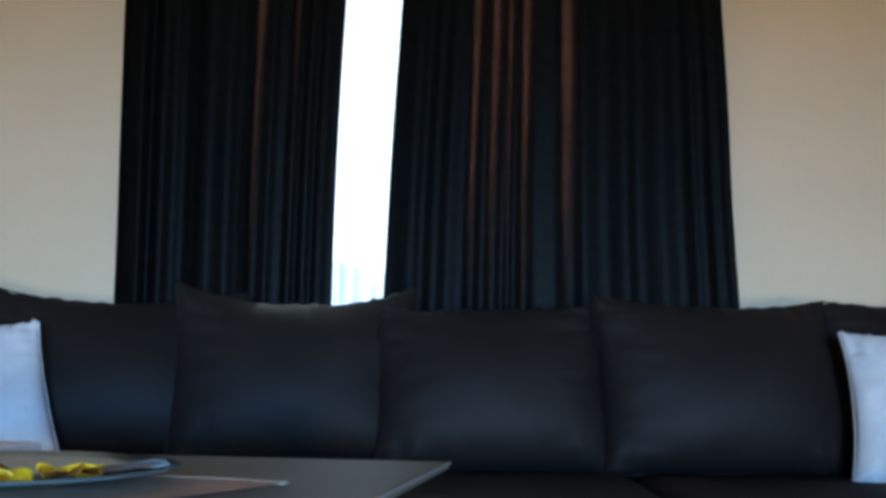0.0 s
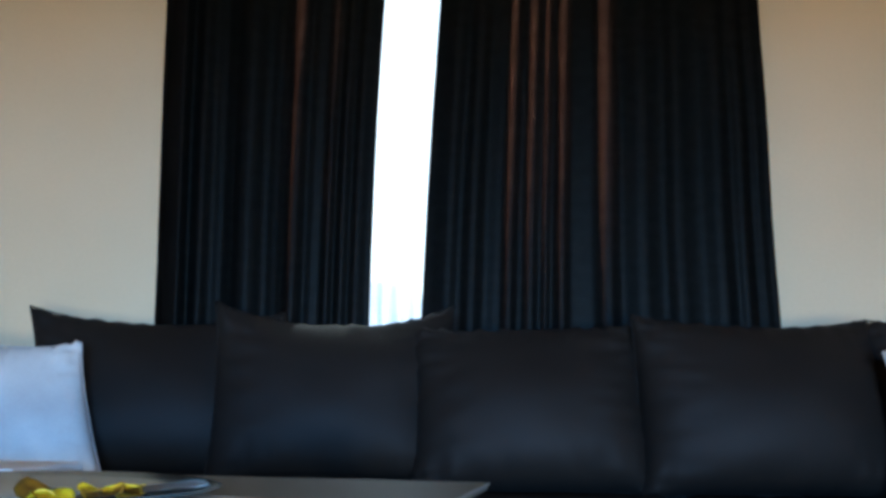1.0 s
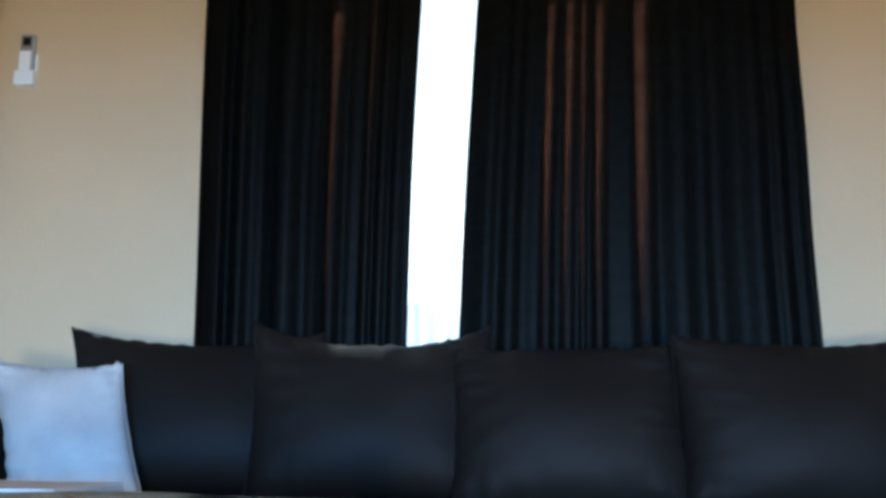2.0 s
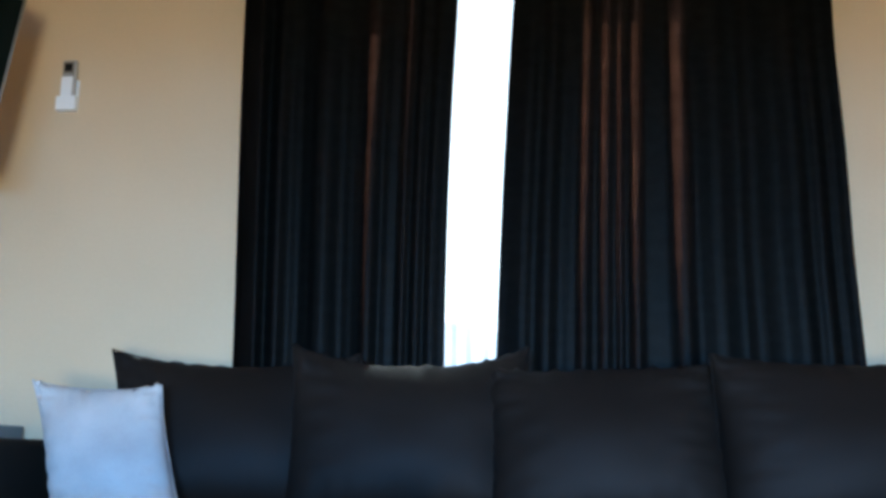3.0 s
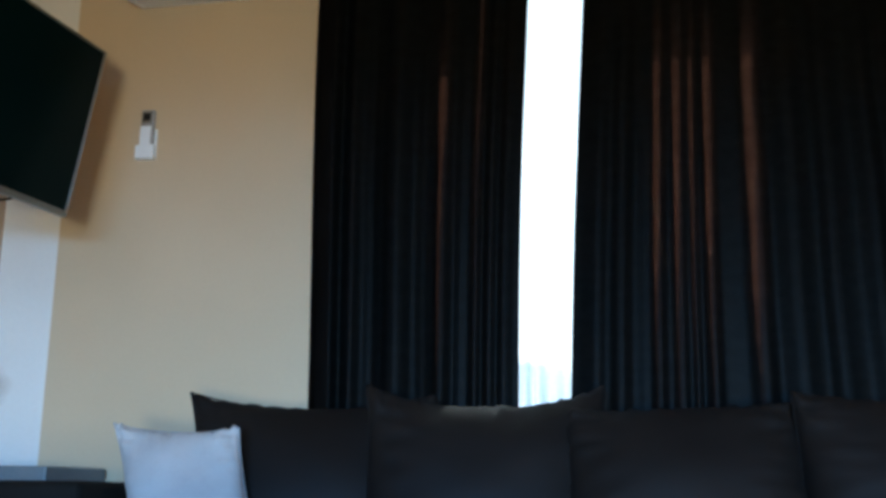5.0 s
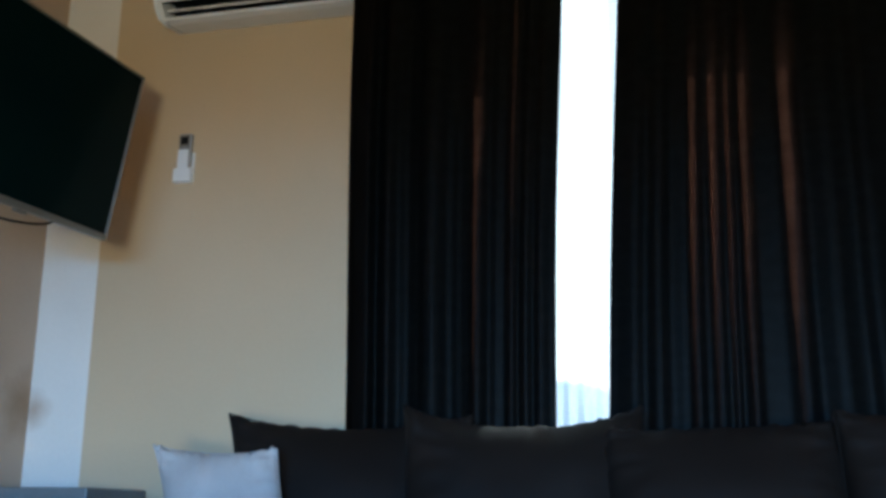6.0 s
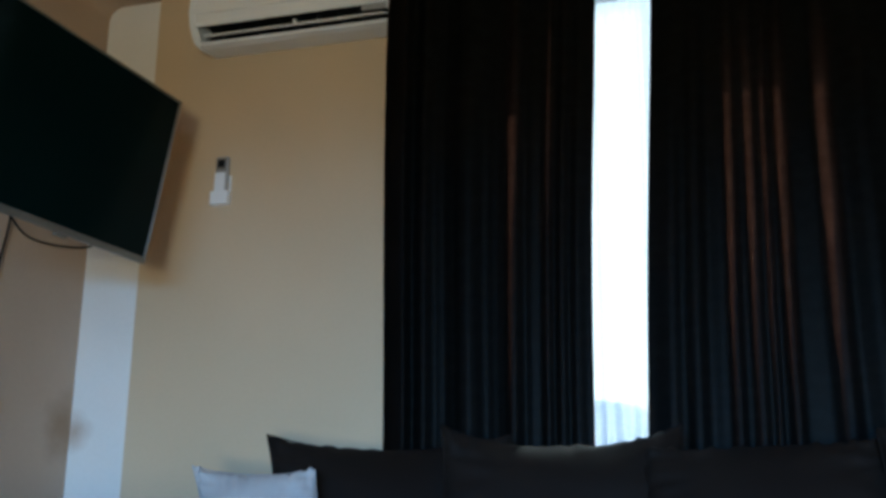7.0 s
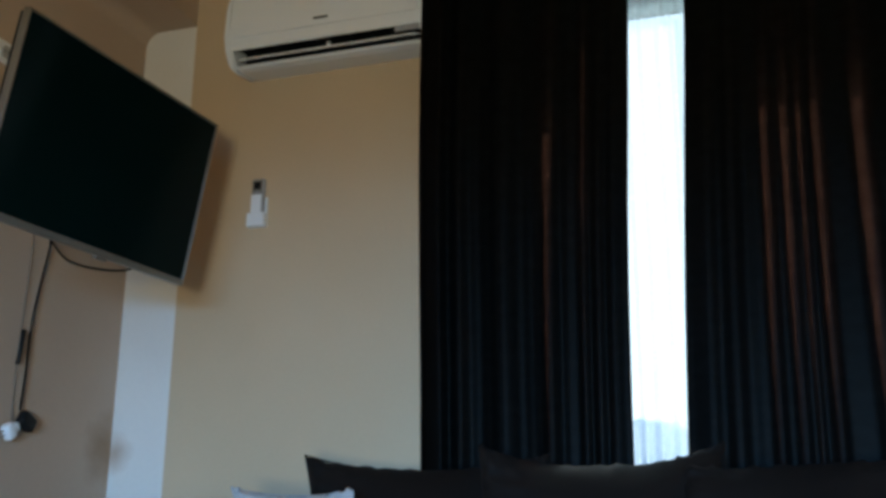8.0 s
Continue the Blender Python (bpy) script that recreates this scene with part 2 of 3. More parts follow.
WIN_X0, WIN_X1, WIN_Z0, WIN_Z1 = -0.82, 0.50, 0.86, 2.63
bm = bmesh.new()
add_box(bm, CORNER_X, WIN_X0, WALL_Y, WALL_Y + 0.20, 0, CEIL_Z)
add_box(bm, WIN_X1, RIGHT_X + 0.2, WALL_Y, WALL_Y + 0.20, 0, CEIL_Z)
add_box(bm, WIN_X0, WIN_X1, WALL_Y, WALL_Y + 0.20, 0, WIN_Z0)
add_box(bm, WIN_X0, WIN_X1, WALL_Y, WALL_Y + 0.20, WIN_Z1, CEIL_Z)
tagged(finish("wall_north", bm, M_WALL), "beige papered wall with the curtained window", "wall", kind="structure")


def white_strip():
    """End face of the recess, with a rounded upper outer corner."""
    bm = bmesh.new()
    r, zt = 0.065, BEAM_Z
    x0, x1 = NICHE_X, CORNER_X
    ring = [(x0, 0.0), (x1, 0.0), (x1, zt)]
    ring += [(x0 + r - r * math.sin(a), zt - r + r * math.cos(a)) for a in [i * math.pi / 16 for i in range(9)]]
    f = [bm.verts.new((x, WALL_Y + 0.012, z)) for x, z in ring]
    g = [bm.verts.new((x, WALL_Y + 0.25, z)) for x, z in ring]
    bm.faces.new(f)
    bm.faces.new(g)
    for i in range(len(f)):
        j = (i + 1) % len(f)
        bm.faces.new((f[i], f[j], g[j], g[i]))
    return bm


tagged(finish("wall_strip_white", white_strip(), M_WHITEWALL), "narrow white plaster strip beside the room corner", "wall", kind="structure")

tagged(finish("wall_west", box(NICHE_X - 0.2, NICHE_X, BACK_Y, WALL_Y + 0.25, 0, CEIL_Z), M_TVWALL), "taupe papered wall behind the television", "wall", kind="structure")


def beam():
    """Boxed beam over the television wall, its inner lower edge rounded into the wall."""
    bm = bmesh.new()
    r = 0.065
    ring = [(CORNER_X, CEIL_Z), (CORNER_X, BEAM_Z), (NICHE_X + r, BEAM_Z)]
    ring += [(NICHE_X + r - r * math.sin(a), BEAM_Z - r + r * math.cos(a)) for a in [i * math.pi / 16 for i in range(1, 9)]]
    ring += [(NICHE_X, CEIL_Z)]
    a = [bm.verts.new((x, BACK_Y, z)) for x, z in ring]
    b = [bm.verts.new((x, WALL_Y + 0.25, z)) for x, z in ring]
    for i in range(len(a)):
        j = (i + 1) % len(a)
        bm.faces.new((a[i], a[j], b[j], b[i]))
    bm.faces.new(a)
    bm.faces.new(b)
    return bm


tagged(finish("trim_beam", beam(), M_TVWALL), "taupe boxed beam under the ceiling", "beam", kind="structure")
tagged(finish("wall_east", box(RIGHT_X, RIGHT_X + 0.2, BACK_Y, WALL_Y, 0, CEIL_Z), M_ROOM), "plain beige papered side wall", "wall", kind="structure")
# unseen wall; its opening is sized only to grade light on the window wall
bm = bmesh.new()
add_box(bm, NICHE_X - 0.2, -0.7, BACK_Y - 0.2, BACK_Y, 0, CEIL_Z)
add_box(bm, 1.3, RIGHT_X + 0.2, BACK_Y - 0.2, BACK_Y, 0, CEIL_Z)
add_box(bm, -0.7, 1.3, BACK_Y - 0.2, BACK_Y, 1.08, CEIL_Z)
tagged(finish("wall_south", bm, M_ROOM), "plain beige papered rear wall, its low opening cut to shape the light", "wall", kind="structure")


# ---- window, outside ----
def window():
    w = thing("window_1", (WIN_X0 + WIN_X1) / 2, WALL_Y + 0.12, WIN_Z0, "white plastic framed window behind the curtains", "window", kind="structure")
    inv = w.matrix_world.inverted()
    mx = (WIN_X0 + WIN_X1) / 2

    def sub(name, bm, m, parent=w):
        bm.transform(inv)
        return part(name, bm, m, parent)
    y0, y1 = WALL_Y + 0.10, WALL_Y + 0.16
    bm = bmesh.new()
    # wide posts, unseen behind the curtains, placed to keep glow off some folds
    for x0, x1, z0, z1 in ((WIN_X0, WIN_X0 + 0.06, WIN_Z0, WIN_Z1), (WIN_X1 - 0.06, WIN_X1, WIN_Z0, WIN_Z1), (-0.24, -0.08, WIN_Z0 + 0.06, WIN_Z1 - 0.06), (-0.62, -0.54, WIN_Z0 + 0.06, WIN_Z1 - 0.06),
                           (WIN_X0 + 0.06, WIN_X1 - 0.06, WIN_Z0, WIN_Z0 + 0.06), (WIN_X0 + 0.06, WIN_X1 - 0.06, WIN_Z1 - 0.06, WIN_Z1)):
        add_box(bm, x0, x1, y0, y1, z0, z1, 0.004, 1)
    sub("window_frame", bm, M_FRAME)
    # added panels: opaque ones end the curtains' glow, opal dims the gap's top
    for x0, x1 in ((WIN_X0 + 0.061, -0.621), (-0.539, -0.241), (-0.079, WIN_X1 - 0.061)):
        sub("shading_panel", box(x0, x1, y0 + 0.022, y0 + 0.034, 2.505 if x0 == -0.539 else 2.20, WIN_Z1 - 0.061), M_OPAL if x0 == -0.539 else M_FRAME)
    for x0, x1 in ((WIN_X0 + 0.06, -0.62), (-0.54, -0.24), (-0.08, WIN_X1 - 0.06)):
        p = sub("pane", box(x0, x1, y0 + 0.025, y0 + 0.031, WIN_Z0 + 0.06, 2.504 if x0 == -0.54 else 2.199), M_GLASS)
        p.visible_shadow = False
    sub("window_sill", box(WIN_X0 + 0.002, WIN_X1 - 0.002, WALL_Y + 0.003, y0 - 0.001, WIN_Z0 + 0.001, WIN_Z0 + 0.022, 0.004, 2), M_FRAME)


window()


def backdrop():
    bm = bmesh.new()
    for i in range(25):
        for z in (-40, 120):
            bm.verts.new((-110 + i * 9, 160, z))
    bm.verts.ensure_lookup_table()
    for i in range(24):
        bm.faces.new((bm.verts[2 * i], bm.verts[2 * i + 2], bm.verts[2 * i + 3], bm.verts[2 * i + 1]))
    tagged(finish("backdrop_sky", bm, M_SKYGLOW), "bright hazy white sky outside the window", "sky", kind="structure")
    # glowing sheets for the blue low in the gap, stacked paler to paint haze
    for k, m in enumerate(M_HILLS):
        bm = bmesh.new()
        top, low = [], []
        for i in range(120):
            x = -70 + i
            h = 8.2 + k * 0.8 + 8.0 / (1 + math.exp((x + 14.4 - 0.35 * k) / 1.5)) - 0.05 * abs(x + 16) + 0.35 * noise.noise((x * 0.5, k * 3.0, 1))
            top.append(bm.verts.new((x, 120 + 8 * k, max(h, 0.8))))
            low.append(bm.verts.new((x, 120 + 8 * k, -30)))
        for i in range(119):
            bm.faces.new((low[i], low[i + 1], top[i + 1], top[i]))
        tagged(finish("backdrop_hill", bm, m), "pale blue hazy hillside far outside", "hill", kind="structure")


backdrop()


# ---- curtains ----
def folds(ridges, width):
    """The cloth's way across its width as (place 0..1, depth): a soft roll forward at each ridge, hollows between, hems turned back at both ends."""
    way = [(0.05, 0.016), (0.012, 0.014), (0.0, 0.007), (0.004, 0.0)]
    n = 260
    for k in range(2, n - 1):
        s = k / n
        d = 0.006 * noise.noise((s * 9, 4.0, 2.0)) + 0.0025 * noise.noise((s * 31, 1.0, 7.0))
        for r, half, deep in ridges:
            d -= 0.62 * deep * math.exp(-abs((s - r) * width / half) ** 2.4)
        way.append((s, d * min(1.0, 12 * s, 12 * (1 - s))))
    return way + [(0.996, 0.0), (1.0, 0.007), (0.988, 0.014), (0.95, 0.016)]


def soft_waves(ridges, deep):
    """Loose open waves, with no cloth folded behind."""
    n = 8 * len(ridges)
    return [(k / n, deep * math.sin(k / n * math.tau * len(ridges) + 0.8 * math.sin(k * 0.21))) for k in range(n + 1)]


def cloth(x_left, x_right, way, y, z0, z1, rows, seed, curl=0.0, curl_span=0.16):
    bm = bmesh.new()
    grid = []
    for j in range(rows + 1):
        z = z0 + (z1 - z0) * j / rows
        a, b = x_left(z), x_right(z)
        line = []
        for s, d in way:
            wob = 0.012 * noise.noise((s * 4, z * 0.8, seed)) * math.sin(math.pi * s)
            d = d * (0.85 + 0.25 * (1 - j / rows)) + 0.007 * noise.noise((s * 5, z * 0.9, seed + 5))
            fwd = curl * max(0.0, 1 - s / curl_span) ** 2
            x = (a + (b - a) * (s + wob)) * (1 - fwd / y)
            line.append(bm.verts.new((x, y + d - fwd, z)))
        grid.append(line)
    for j in range(rows):
        for i in range(len(way) - 1):
            bm.faces.new((grid[j][i], grid[j][i + 1], grid[j + 1][i + 1], grid[j + 1][i]))
    return bm


def lerp_at(z, za, a, zb, b):
    return a + (b - a) * (z - za) / (zb - za)


CUR_TOP = 2.70
rail = thing("curtain_rail", -0.2, CURTAIN_Y, CUR_TOP, "white metal curtain rail fixed above the window", "rail")
bm = tube([(-1.25, 0, 0.02), (0.98, 0, 0.02)], 0.012, 10)
bm.transform(Matrix.Translation((0.2, 0, 0)))
part("rod", bm, M_FRAME, rail)
for x in (-1.2, -0.2, 0.95):
    part("bracket", box(x + 0.19, x + 0.21, -0.01, WALL_Y - CURTAIN_Y, 0.012, 0.03, 0.003, 1), M_FRAME, rail)

# each ridge: its place across the panel, its half width and its depth in metres
LEFT_RIDGES = ((0.045, 0.016, 0.026), (0.115, 0.014, 0.022), (0.205, 0.026, 0.034), (0.42, 0.040, 0.036), (0.638, 0.022, 0.030), (0.80, 0.014, 0.018), (0.868, 0.016, 0.022), (0.945, 0.024, 0.030))
RIGHT_RIDGES = ((0.055, 0.040, 0.030), (0.140, 0.026, 0.024), (0.247, 0.018, 0.022), (0.306, 0.018, 0.022), (0.350, 0.010, 0.012), (0.398, 0.018, 0.022), (0.524, 0.030, 0.026),
                (0.625, 0.044, 0.026), (0.735, 0.050, 0.030), (0.845, 0.042, 0.030), (0.915, 0.022, 0.022), (0.965, 0.015, 0.020))
# gaps in the added light-blocking strips where the cloth glows: place and half width
LEFT_SLITS = ((0.640, 0.012), (0.805, 0.004))
RIGHT_SLITS = ((0.030, 0.012), (0.247, 0.011), (0.306, 0.011), (0.350, 0.005), (0.400, 0.010), (0.524, 0.018))


def left_edge(z):
    return -1.177 + 0.010 * math.sin(z * 2.3)


def gap_left(z):
    return lerp_at(z, 0.90, -0.488, 2.45, -0.446) + 0.006 * math.sin(z * 3.1)


def gap_right(z):
    return lerp_at(z, 0.92, -0.322, 2.42, -0.259) + 0.005 * math.sin(z * 2.7 + 1)


def right_edge(z):
    return 0.729 + 0.033 * max(0.0, (1.95 - z)) ** 1.1 + 0.002 * math.sin(z * 9)


def curtain(name, fl, fr, ridges, slits, seed, label, curl=0.0):
    width = fr(1.5) - fl(1.5)
    c = thing(name, (fl(1.5) + fr(1.5)) / 2, CURTAIN_Y, 0.03, label, "curtain", "pair of brown curtains")
    inv = c.matrix_world.inverted()
    bm = cloth(fl, fr, folds(ridges, width), CURTAIN_Y, 0.03, CUR_TOP + 0.012, 40, seed, curl)
    bm.transform(inv)
    face = part("face_cloth", bm, M_CURTAIN, c, "", True)
    sol = face.modifiers.new("thickness", "SOLIDIFY")
    sol.thickness, sol.offset = 0.002, 0

    def slit_edge(r, h):
        """The gap closes up towards the hem, which fades the glowing streak."""
        return lambda z: fl(z) + (fr(z) - fl(z)) * (r + h / width * (0.05 + 0.95 * min(1.0, max(0.0, (z - 1.0) / 0.8))) * (1.0 + 0.55 * noise.noise((r * 40, z * 3.5, seed))))
    edges = [slit_edge(0.012, 0.0)] + [slit_edge(r, h * side) for r, h in slits for side in (-1, 1)] + [slit_edge(0.988, 0.0)]
    # opaque strips added out of sight behind the cloth, only to shape its glow
    for i in range(0, len(edges), 2):
        a, b = edges[i], edges[i + 1]
        across = b(1.5) - a(1.5)
        n = max(4, int(across * 60))
        strip = [(k / n, 0.011 + 0.002 * math.sin(7 * k / n + seed)) for k in range(n + 1)]
        bm = cloth(a, b, strip, CURTAIN_Y, 0.06, CUR_TOP + 0.010, 24, seed, 0.0 if i else curl, 0.16 * width / across)
        bmesh.ops.solidify(bm, geom=list(bm.faces), thickness=0.002)
        bm.transform(inv)
        part("light_mask", bm, M_LIGHT_MASK, c, "", True)


curtain("curtain", left_edge, gap_left, LEFT_RIDGES, LEFT_SLITS, 3.0, "dark brown satin curtain panel hanging beside the air conditioner", 0.15)
curtain("curtain", gap_right, right_edge, RIGHT_RIDGES, RIGHT_SLITS, 8.0, "wide dark brown satin curtain panel flaring out at its hem")
ob = finish("sheer_curtain", cloth(lambda z: -0.66, lambda z: -0.12, soft_waves(range(11), 0.012), CURTAIN_Y + 0.090, 0.04, 2.68, 24, 14.0), M_SHEER, True)
tagged(ob, "sheer white voile curtain glowing in the gap", "curtain")


# ---- air conditioner ----
def air_conditioner():
    x0, x1 = -1.930, -1.130
    yb = WALL_Y
    ac = thing("air_conditioner", (x0 + x1) / 2, yb, 2.40, "white wall-mounted split air conditioner with open louvre", "air conditioner")
    inv = ac.matrix_world.inverted()

    def sub(name, bm, m, parent=ac, label="", smooth=False):
        bm.transform(inv)
        return part(name, bm, m, parent, label, smooth)
    # under tray, back and upper shell leave the outlet mouth open between them
    tray = [(yb - 0.001, 2.410), (yb - 0.12, 2.388), (yb - 0.158, 2.388), (yb - 0.166, 2.394), (yb - 0.158, 2.402), (yb - 0.09, 2.43), (yb - 0.001, 2.45)]
    bm = extrude_profile(tray, x0 + 0.028, x1 - 0.028)
    sub("under_tray", bm, M_AC)
    shell = [(yb - 0.001, 2.482), (yb - 0.198, 2.480), (yb - 0.200, 2.441), (yb - 0.208, 2.440), (yb - 0.214, 2.450), (yb - 0.214, 2.474), (yb - 0.216, 2.62), (yb - 0.205, 2.665), (yb - 0.17, 2.685), (yb - 0.02, 2.69), (yb - 0.001, 2.68)]
    bm = extrude_profile(shell, x0 + 0.028, x1 - 0.028)
    sub("body", bm, M_AC)
    cap = [(yb - 0.001, 2.408), (yb - 0.12, 2.386), (yb - 0.162, 2.388), (yb - 0.190, 2.412), (yb - 0.212, 2.445), (yb - 0.218, 2.50), (yb - 0.218, 2.61), (yb - 0.205, 2.665), (yb - 0.17, 2.687), (yb - 0.02, 2.692), (yb - 0.001, 2.68)]
    for a, b in ((x0, x0 + 0.03), (x1 - 0.03, x1)):
        bm = extrude_profile(cap, a, b)
        bmesh.ops.bevel(bm, geom=list(bm.edges), offset=0.008, segments=3, affect="EDGES")
        sub("end_cap", bm, M_AC)
    # black liner added at back and roof, so colour gives the mouth its shade
    sub("dark_slot_liner", add_box(box(x0 + 0.029, x1 - 0.029, yb - 0.095, yb - 0.075, 2.432, 2.474), x0 + 0.029, x1 - 0.029, yb - 0.1985, yb - 0.075, 2.474, 2.479), M_DARK, label="near-black liner that darkens the air outlet slot")
    bm = box(x0 + 0.056, x1 - 0.045, -0.034, 0.034, -0.003, 0.003, 0.0025, 2)
    bm.transform(Matrix.Translation((0, yb - 0.165, 2.420)) @ Matrix.Rotation(radians(24), 4, "X"))
    sub("louvre", bm, M_AC, label="swung-open white louvre blade")
    bm = box(x0 + 0.408, x0 + 0.414, -0.012, 0.02, 0.0, 0.016, 0.002, 1)
    bm.transform(Matrix.Translation((0, yb - 0.175, 2.420)) @ Matrix.Rotation(radians(24), 4, "X"))
    sub("louvre_pivot", bm, M_AC)
    for i in range(9):
        x = x0 + 0.09 + i * 0.078
        sub("vane", box(x, x + 0.003, yb - 0.14, yb - 0.096, 2.43, 2.472), M_DARK)
    front = box(x0 + 0.031, x1 - 0.031, yb - 0.224, yb - 0.2165, 2.484, 2.66, 0.004, 3)
    panel = sub("front_panel", front, M_AC)
    sub("badge", box(-1.562, -1.505, yb - 0.2265, yb - 0.2235, 2.508, 2.517, 0.001, 1), M_DARK, panel, label="small dark maker's badge bar")
    sub("display_window", box(x1 - 0.125, x1 - 0.032, yb - 0.20, yb - 0.185, 2.425, 2.4405, 0.002, 1), M_GREYPL, label="grey display strip at the outlet's end")


air_conditioner()


# ---- remote in its wall holder ----
def remote():
    x, z = -1.862, 1.905
    h = thing("remote_holder", x, WALL_Y, z, "white plastic wall holder for the air conditioner remote", "holder")
    bm = bmesh.new()
    add_box(bm, -0.036, 0.036, -0.004, -0.0005, -0.096, 0.02, 0.0015, 1)
    add_box(bm, -0.036, 0.036, -0.030, -0.026, -0.096, -0.045, 0.0015, 1)
    add_box(bm, -0.036, -0.032, -0.027, -0.003, -0.096, -0.045, 0.001, 1)
    add_box(bm, 0.032, 0.036, -0.027, -0.003, -0.096, -0.045, 0.001, 1)
    add_box(bm, -0.033, 0.033, -0.027, -0.003, -0.096, -0.091, 0.001, 1)
    part("cradle", bm, M_AC, h)
    r = thing("remote_control", x, WALL_Y - 0.015, z - 0.089, "white air conditioner remote standing in its holder", "remote control")
    part("case", box(-0.022, 0.028, -0.010, 0.009, 0.0, 0.178, 0.005, 3), M_GREYPL, r)
    part("sliding_cover", box(-0.022, 0.020, -0.0128, -0.0095, 0.004, 0.116, 0.001, 1), M_AC, r, "white sliding key cover")
    face = part("face", box(-0.019, 0.022, -0.0122, -0.0095, 0.118, 0.172, 0.001, 1), M_SILVER, r, "grey upper face")
    part("display", box(-0.012, 0.016, -0.0140, -0.0120, 0.136, 0.164, 0.001, 1), M_DARK, face, "small dark display")
    for i in range(3):
        part("button", box(-0.015 + i * 0.012, -0.007 + i * 0.012, -0.0135, -0.0125, 0.120, 0.127, 0.0003, 1), M_GREYPL, face)


remote()


# ---- television ----
def television():
    w, h = 0.892, 0.545
    tl, tr, br = Vector((-1.769, 1.985, 1.970)), Vector((-1.742, 2.868, 1.994)), Vector((-1.842, 2.886, 1.473))
    ax = (tr - tl).normalized()
    up = (tr - br).normalized()
    nrm = ax.cross(up).normalized() * -1
    if nrm.x < 0:
        nrm = -nrm
    up = ax.cross(nrm).normalized()
    if up.z < 0:
        up = -up
    centre = tr + ax * 0.008 + up * 0.002 - ax * w / 2 - up * h / 2
    m = Matrix((( ax.x, -nrm.x, up.x, centre.x), (ax.y, -nrm.y, up.y, centre.y), (ax.z, -nrm.z, up.z, centre.z), (0, 0, 0, 1)))
    tv = new("television")
    tv.matrix_world = m
    bpy.context.view_layer.update()
    tagged(tv, "switched-off black television with silver bezel, tilted on its wall arm", "television")
    bz = 0.008
    bm = bmesh.new()
    for a, b, c, d in ((-w / 2, w / 2, h / 2 - bz, h / 2), (-w / 2, -w / 2 + bz, -h / 2 + 0.020, h / 2 - bz), (w / 2 - bz, w / 2, -h / 2 + 0.020, h / 2 - bz), (-w / 2, w / 2, -h / 2, -h / 2 + 0.020)):
        add_box(bm, a, b, 0.0, 0.024, c, d, 0.003, 2)
    part("bezel", bm, M_SILVER, tv, "slim silver bezel")
    part("screen", box(-w / 2 + bz - 0.001, w / 2 - bz + 0.001, 0.006, 0.020, -h / 2 + 0.019, h / 2 - bz + 0.001), M_SCREEN, tv, "black glossy screen")
    back = part("back_cover", box(-w / 2 + 0.006, w / 2 - 0.006, 0.022, 0.040, -h / 2 + 0.006, h / 2 - 0.006, 0.006, 2), M_DARK, tv)
    part("back_housing", box(-w / 2 + 0.16, w / 2 - 0.16, 0.039, 0.085, -h / 2 + 0.05, 0.06, 0.02, 3), M_DARK, back)
    part("indicator", box(0.02, 0.07, 0.006, 0.022, -h / 2 - 0.009, -h / 2 + 0.001, 0.002, 1), M_SILVER, tv, "small sensor bar under the bezel")
    # wall arm
    inv = m.inverted()
    plate = inv @ Vector((NICHE_X + 0.012, 2.42, 1.70))
    part("mount_plate", box(-0.11, 0.11, 0.084, 0.096, -0.15, 0.11, 0.003, 1), M_DARK, tv)
    elbow = inv @ Vector((-2.15, 2.20, 1.71))
    part("arm", tube([Vector((0, 0.094, 0)), elbow], 0.018, 10), M_DARK, tv)
    part("arm", tube([elbow, plate], 0.018, 10), M_DARK, tv)
    bm = box(NICHE_X + 0.0005, NICHE_X + 0.016, 2.33, 2.51, 1.58, 1.82, 0.003, 1)
    bm.transform(inv)
    part("wall_plate", bm, M_DARK, tv)
    return m


TV_M = television()

# cables that hang behind the television
cab = thing("power_cable", NICHE_X, 2.75, 1.05, "black television power cable hanging loose against the wall", "cable")
ci = cab.matrix_world.inverted()


def cable_part(name, bm, m, label=""):
    bm.transform(ci)
    return part(name, bm, m, cab, label, True)


cable_part("cord", tube(smooth_path([(-2.10, 2.60, 1.62), (-2.30, 2.80, 1.67), (-2.395, 2.918, 1.645), (-2.412, 2.910, 1.50), (-2.408, 2.885, 1.36), (-2.412, 2.888, 1.20), (-2.412, 2.882, 1.085)]), 0.0042), M_CABLE)
bm = box(-0.018, 0.018, -0.030, 0.040, -0.026, 0.026, 0.011, 3)
bm.transform(pose(-2.405, 2.905, 1.052, -28, 0, 0))
cable_part("plug", bm, M_DARK, "black moulded mains plug")
loop = thing("signal_cable", -2.0, 2.8, 1.6, "thin black cable sagging under the television", "cable")
bm = tube(smooth_path([(-2.39, 2.91, 1.67), (-2.33, 2.93, 1.60), (-2.22, 2.93, 1.560), (-2.06, 2.90, 1.535), (-1.93, 2.80, 1.55), (-1.90, 2.74, 1.60)]), 0.004)
bm.transform(loop.matrix_world.inverted())
part("cord", bm, M_CABLE, loop, "", True)


def white_plug():
    """A squat moulded plug hanging askew, its rim wider than its neck."""
    bm = box(-0.019, 0.019, -0.026, 0.014, -0.027, 0.027, 0.012, 3)
    add_box(bm, -0.013, 0.013, 0.010, 0.036, -0.016, 0.016, 0.008, 2)
    bm.transform(pose(-2.404, 2.838, 1.013, 32, 0, 0))
    return bm


